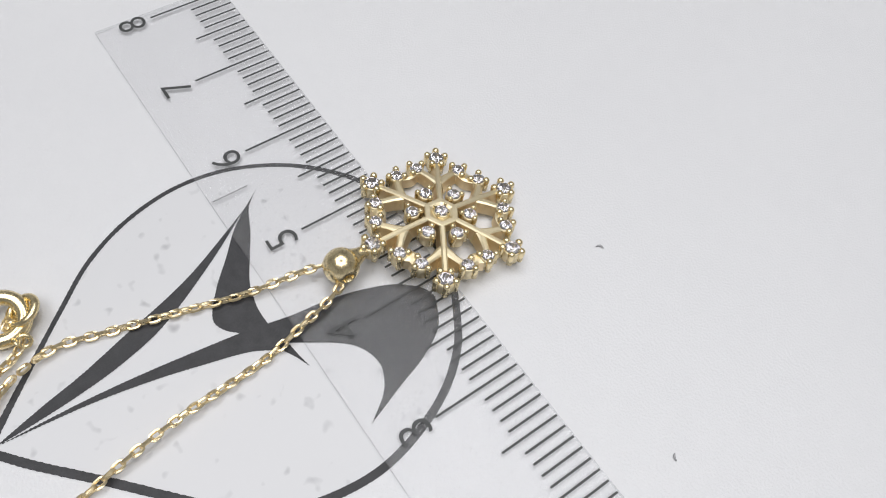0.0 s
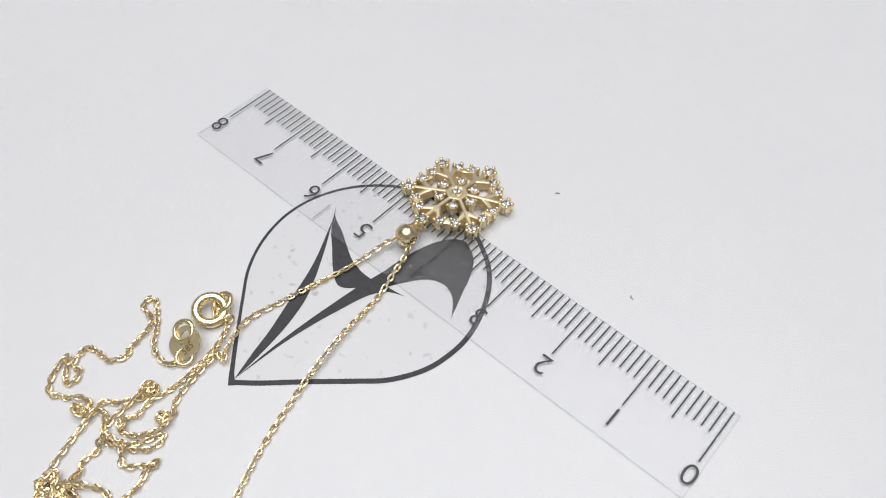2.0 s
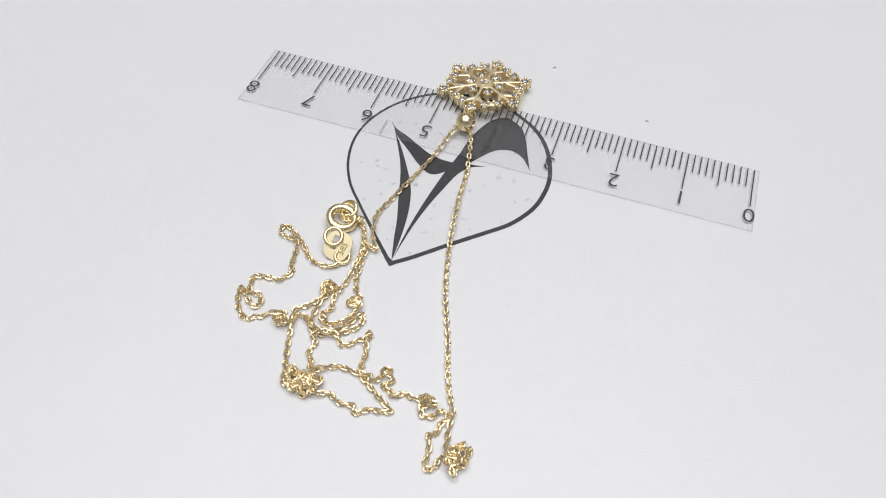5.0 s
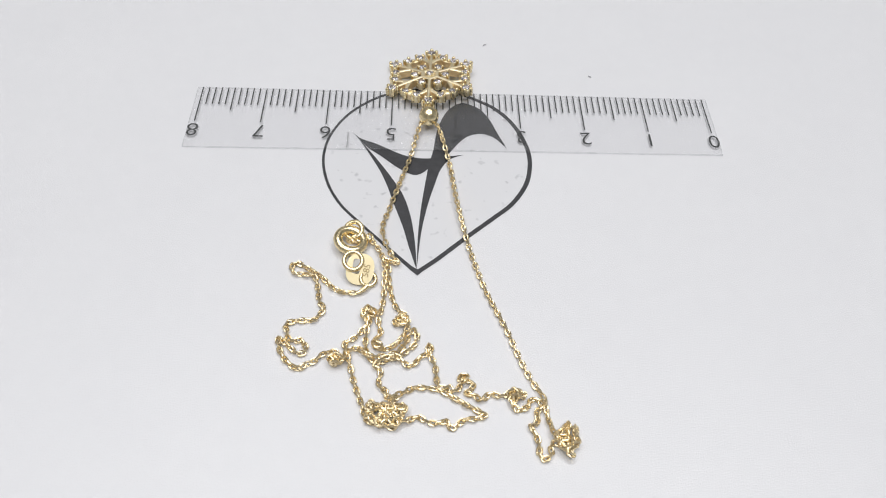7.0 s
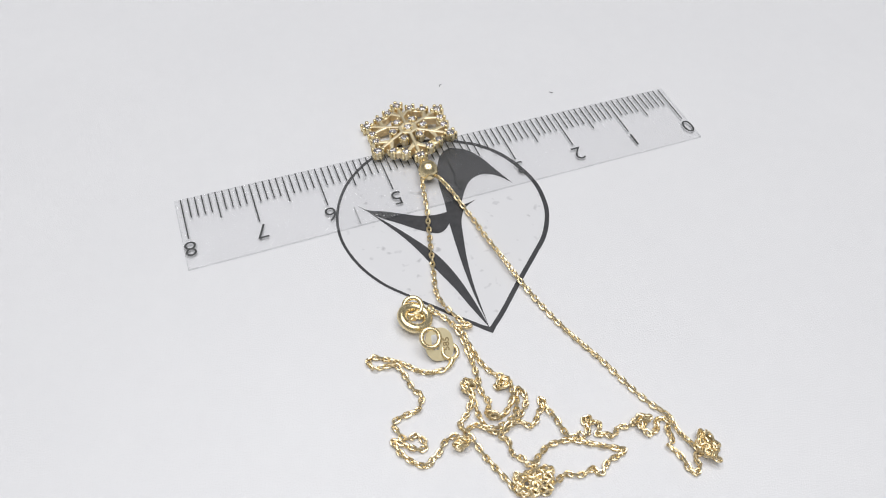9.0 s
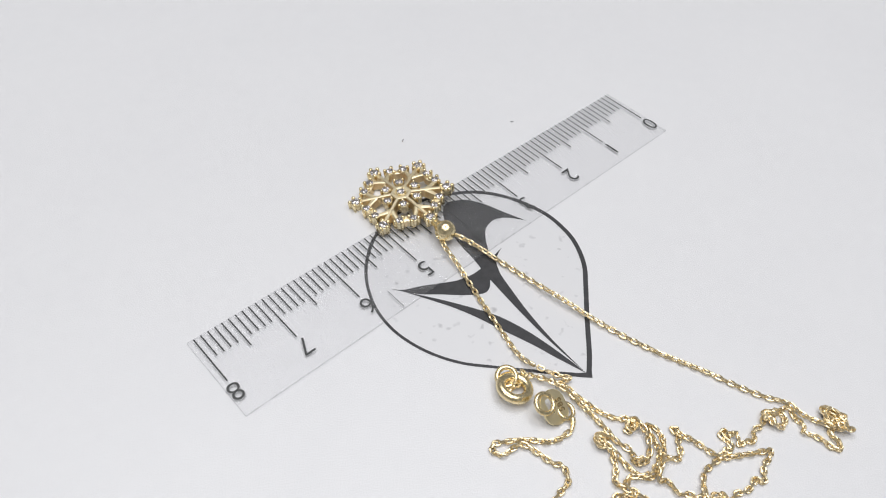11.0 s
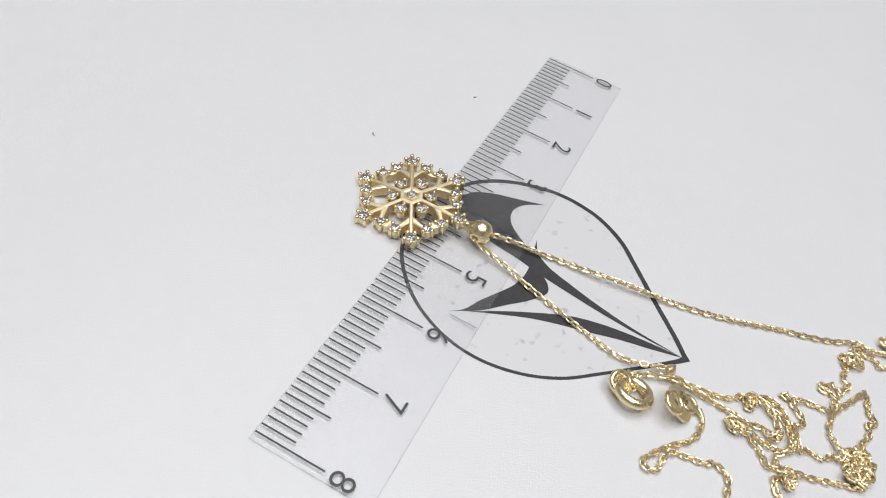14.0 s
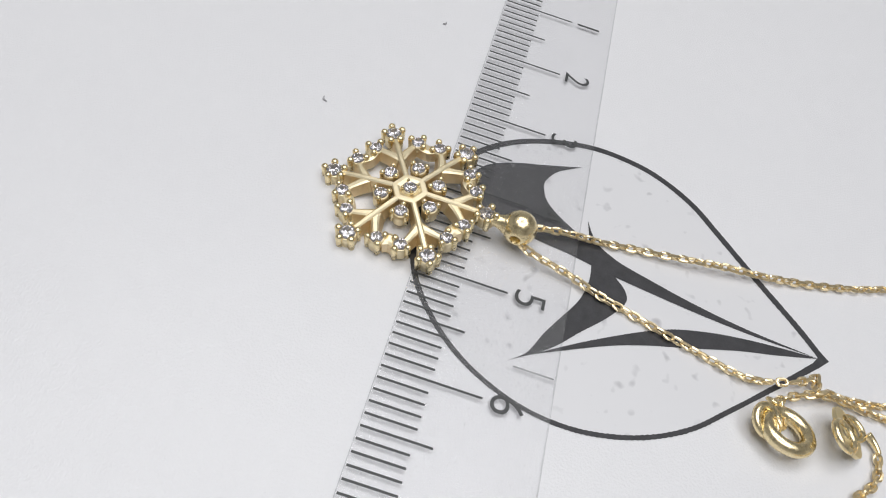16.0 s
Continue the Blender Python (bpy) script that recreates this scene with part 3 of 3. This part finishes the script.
SHEET_EDGE_RUN = [
    (-0.812, -4.853), (-0.744, -4.892), (-0.667, -4.970), (-0.576, -4.933), (-0.513, -4.838), (-0.421, -4.790), (-0.427, -4.693), (-0.366, -4.675), (-0.401, -4.809), (-0.338, -4.936), (-0.324, -5.080), (-0.302, -5.243), (-0.234, -5.282),
    (-0.182, -5.236), (-0.145, -5.303), (-0.065, -5.285), (-0.031, -5.190), (-0.048, -5.122), (0.003, -5.075), (0.061, -5.114), (-0.011, -5.171), (0.128, -5.182), (0.094, -5.268), (0.022, -5.334), (0.130, -5.345), (0.206, -5.422), (0.319, -5.319),
    (0.406, -5.358), (0.515, -5.341), (0.587, -5.285), (0.665, -5.276), (0.702, -5.354), *tangle(0.618, -5.369, 0.13, 0.11, 10, 4), (0.631, -5.390), (0.544, -5.380), (0.570, -5.456), (0.615, -5.543), (0.695, -5.525),
]
FAR_HEAP = [
    (0.695, -5.525), (0.776, -5.469), (0.778, -5.403), (0.867, -5.395), (0.932, -5.478), (0.852, -5.545), (0.856, -5.694), (0.764, -5.726), (0.830, -5.878), (0.845, -5.992), (0.840, -6.087), (0.886, -6.144), (0.978, -6.088), (0.971, -6.004),
    (0.995, -5.938), (1.073, -5.949), (1.149, -5.998), (1.258, -5.971), (1.282, -5.853), (1.277, -5.727), *tangle(1.190, -5.918, 0.17, 0.21, 26, 5), (1.219, -5.713), (1.156, -5.840), (1.202, -5.913), (1.122, -5.940), (1.053, -5.938), (1.011, -5.778), (0.960, -5.547), (0.969, -5.377),
]
RIGHT_RUN = [
    (0.969, -5.377), (0.868, -5.233), (0.724, -4.911), (0.554, -4.409), (0.346, -3.891), (0.205, -3.429), (0.072, -2.873), (-0.031, -2.263), (-0.097, -1.657), (-0.155, -1.352), (-0.249, -0.942), (-0.331, -0.746), (-0.424, -0.683),
]
CLASP_RUN = [
    (-0.424, -0.683), (-0.523, -0.736), (-0.582, -0.897), (-0.674, -1.349), (-0.851, -1.997), (-0.969, -2.444), (-1.056, -2.812), (-1.001, -3.111), (-0.922, -3.285), (-0.838, -3.404), (-0.828, -3.443), (-0.925, -3.403), (-1.013, -3.372), (-0.948, -3.481),
    (-0.943, -3.637), (-0.926, -3.746), (-0.903, -3.912), (-0.849, -4.078), (-0.775, -4.196), (-0.706, -4.225), (-0.709, -4.293), (-0.779, -4.292), (-0.849, -4.331), *tangle(-0.764, -4.312, 0.12, 0.10, 9, 6), (-0.781, -4.389), (-0.671, -4.342), (-0.675, -4.439), (-0.730, -4.564),
    (-0.813, -4.660), (-0.916, -4.726), (-0.996, -4.744),
]
CLASP_END = [
    (-0.996, -4.744), (-1.074, -4.686), *tangle(-1.014, -4.686, 0.07, 0.06, 6, 7), (-1.080, -4.608), (-1.007, -4.542), (-1.023, -4.445), (-1.048, -4.318), (-1.011, -4.134), (-0.992, -3.900), (-0.995, -3.715), (-0.990, -3.558), (-1.023, -3.372), (-1.087, -3.214), (-1.163, -3.084), (-1.250, -3.024), (-1.329, -2.984), (-1.410, -3.042), *tangle(-1.420, -3.032, 0.07, 0.06, 4, 8), (-1.372, -3.102), (-1.292, -3.082),
]
STRANDS = [TAG_RUN, NEAR_TANGLE, MIDDLE_LOOP, WIDE_LOOP, SHEET_EDGE_RUN, FAR_HEAP, RIGHT_RUN, CLASP_RUN, CLASP_END]
PITCH, SLACK, LINK_LONG, LINK_WIDE, WIRE = 0.079, 0.073, 0.121, 0.082, 0.0142


def link_mesh():
    """One oval link of round wire, lying flat, long in x."""
    bm = bmesh.new()
    a, b = LINK_LONG / 2 - WIRE, LINK_WIDE / 2 - WIRE
    straight = a - b
    pts = []
    for k in range(7):
        t = math.pi * (k / 6 - 0.5)
        pts.append((straight + b * math.cos(t), b * math.sin(t), 0))
    pts += [(-x, -y, 0) for x, y, _ in pts]
    return sweep(bm, pts, WIRE, 6, True)


def lie(x, y):
    """Height of the chain's middle over the sheet where it lies."""
    z = 0.034
    if -1.42 < y < 0.1:
        z += (RULER_TOP + 0.004) * min(1.0, max(0.0, (y + 1.42) / 0.16))
    z += 0.05 * max(0.0, 1 - math.hypot(x + 0.939, y + 3.186) / 0.6)
    if -0.3 < x < 0.4:
        z += 0.062 * math.exp(-(((y + 2.5) / 0.55) ** 2))
    near = math.hypot(x + 0.424, y + 0.683)
    return z + max(0.0, 0.135 - z) * max(0.0, 1 - near / 0.65) ** 1.3


def chain_line():
    slack, taut = [], []
    for s in STRANDS[:6]:
        slack += curve_through(s, 6)[:-1]
    for s in (STRANDS[6], STRANDS[7][:8]):
        taut += curve_through(s, 6)[:-1]
    rest = curve_through(STRANDS[7][7:], 6)[:-1] + curve_through(STRANDS[8], 6)
    pts = even(slack, SLACK) + even(taut, PITCH)[1:] + even(rest, SLACK)[1:]
    rnd = random.Random(11)
    heights = []
    for i, p in enumerate(pts):
        below = sum(1 for q in pts[: max(0, i - 3)] if (q - p).length < 0.075)
        heights.append(lie(p.x, p.y) + 0.024 * min(below, 3) + rnd.uniform(0, 0.006))
    for _ in range(2):
        heights = [(heights[max(i - 1, 0)] + 2 * h + heights[min(i + 1, len(heights) - 1)]) / 4 for i, h in enumerate(heights)]
    return [Vector((p.x, p.y, h)) for p, h in zip(pts, heights)]


def chain():
    """The links: single ones along the free runs; those buried in the heaps of the far end in one mesh."""
    line = chain_line()
    mesh = mesh_of("link", link_mesh(), GOLD_LINK, False)
    heap = bmesh.new()
    rnd = random.Random(5)
    n = len(line)
    for i, (p, q) in enumerate(zip(line, line[1:])):
        way = (q - p).normalized()
        bend = 0.0 if i in (0, n - 2) else (line[i + 1] - line[i]).angle(line[i] - line[i - 1])
        roll = (90 if i % 2 else 0) + rnd.uniform(-9, 9) * (1 + 3 * min(bend, 1.0)) + 14 * math.sin(0.31 * i)
        side = Vector((0, 0, 1)).cross(way).normalized()
        basis = Matrix((way, side, way.cross(side))).transposed().to_4x4()
        m = Matrix.Translation((p + q) / 2 * CM) @ basis @ pose(0, 0, 0, roll, 0, 0)
        if (p.y < -5.34 and p.x < 1.0) or (p.y < -5.6 and p.x > 1.2) or (p.y < -4.6 and p.x < -0.5):
            first = len(heap.verts)
            heap.from_mesh(mesh)
            heap.verts.ensure_lookup_table()
            bmesh.ops.transform(heap, matrix=m, verts=heap.verts[first:])
        else:
            part("link", mesh, GOLD_LINK, CHAIN, m=m)
    me = bpy.data.meshes.new("buried_chain")
    heap.to_mesh(me)
    heap.free()
    me.materials.append(GOLD_LINK)
    tagged(part("buried_chain", me, GOLD_LINK, CHAIN, "fine gold cable chain in a heap"), kind="stuff")


def ring_part(name, m, radius, wire, parent, label, gap=0.0, flat=1.0):
    bm = bmesh.new()
    if gap:
        sweep(bm, [(radius * math.cos(t), radius * math.sin(t), 0) for t in np.linspace(gap / 2, 2 * math.pi - gap / 2, 40)], wire, 12, False, flat)
    else:
        sweep(bm, [(radius * math.cos(t), radius * math.sin(t), 0) for t in np.linspace(0, 2 * math.pi, 40, endpoint=False)], wire, 12, True, flat)
    return part(name, bm, GOLD, parent, label, m)


def clasp():
    ring = ring_part("spring_ring", at(-1.466, -3.094, 0.113, 2, 13, 0), 0.175, 0.062, CHAIN, "polished gold spring ring clasp")
    bm = bmesh.new()
    sweep(bm, [(0.19, 0.02, 0.03), (0.245, 0.03, 0.05), (0.275, 0.035, 0.06)], lambda s: 0.022 - 0.006 * s, 8)
    part("lever", bm, GOLD, ring)
    ring_part("jump_ring", at(-1.439, -2.929, 0.125, 20, -14, 0), 0.118, 0.033, CHAIN, "small round gold jump ring")
    ring_part("jump_ring", at(-1.213, -3.010, 0.085, 40, 20, 60), 0.045, 0.017, CHAIN, "small round gold jump ring")
    ring_part("jump_ring", at(-1.405, -3.515, 0.208, 27, 6, 0), 0.118, 0.031, CHAIN, "small round gold jump ring")


def tag():
    """A thin stamped plate with an opening, tilted against the rings."""
    m = at(-1.313, -3.592, 0.132, 33, 9, -4)
    bm = bmesh.new()
    squared = lambda v, k: math.copysign(abs(v) ** k, v)
    outer = [(0.182 * squared(math.cos(t), 0.8), 0.208 * squared(math.sin(t), 0.8)) for t in np.linspace(0, 2 * math.pi, 40, endpoint=False)]
    inner = [(-0.052 + 0.050 * squared(math.cos(t), 0.35), 0.030 + 0.098 * squared(math.sin(t), 0.35)) for t in np.linspace(0, 2 * math.pi, 40, endpoint=False)]
    rows = [[bm.verts.new((x, y, z)) for x, y in line] for line, z in ((outer, -0.016), (outer, 0.016), (inner, 0.016), (inner, -0.016))]
    for a, b in zip(rows, rows[1:] + rows[:1]):
        for k in range(40):
            bm.faces.new((a[k], a[(k + 1) % 40], b[(k + 1) % 40], b[k]))
    bmesh.ops.bevel(bm, geom=[e for e in bm.edges if e.calc_face_angle(0) > 0.8], offset=0.005, segments=2, affect="EDGES")
    plate = part("tag", bm, GOLD_PLATE, CHAIN, "small round gold plate stamped with a number", m, smooth=False)
    text = bpy.data.curves.new("stamp", "FONT")
    text.body, text.size, text.align_x, text.align_y, text.extrude = "585", 0.118 * CM, "CENTER", "CENTER", 0.007 * CM
    ob = new("stamp_source", text)
    bpy.context.view_layer.update()
    me = bpy.data.meshes.new_from_object(ob.evaluated_get(bpy.context.evaluated_depsgraph_get()))
    bpy.data.objects.remove(ob)
    me.materials.clear()
    me.materials.append(GOLD_DULL)
    part("stamp", me, GOLD_DULL, plate, "raised number 585", at(0.086, -0.005, 0.020, 0, 0, 86))
    ring_part("jump_ring", at(-1.206, -3.698, 0.066, 14, 7, 0), 0.098, 0.026, CHAIN, "small round gold jump ring")
    # the end link that ties the plate to the chain
    bm = bmesh.new()
    sweep(bm, curve_through([(-1.221, -3.817, 0.066), (-1.249, -3.854, 0.058), (-1.290, -3.887, 0.052), (-1.351, -3.916, 0.045)], 6), lambda s: 0.038 - 0.018 * s, 10)
    part("end_piece", bm, GOLD, CHAIN)


clasp()
tag()
chain()
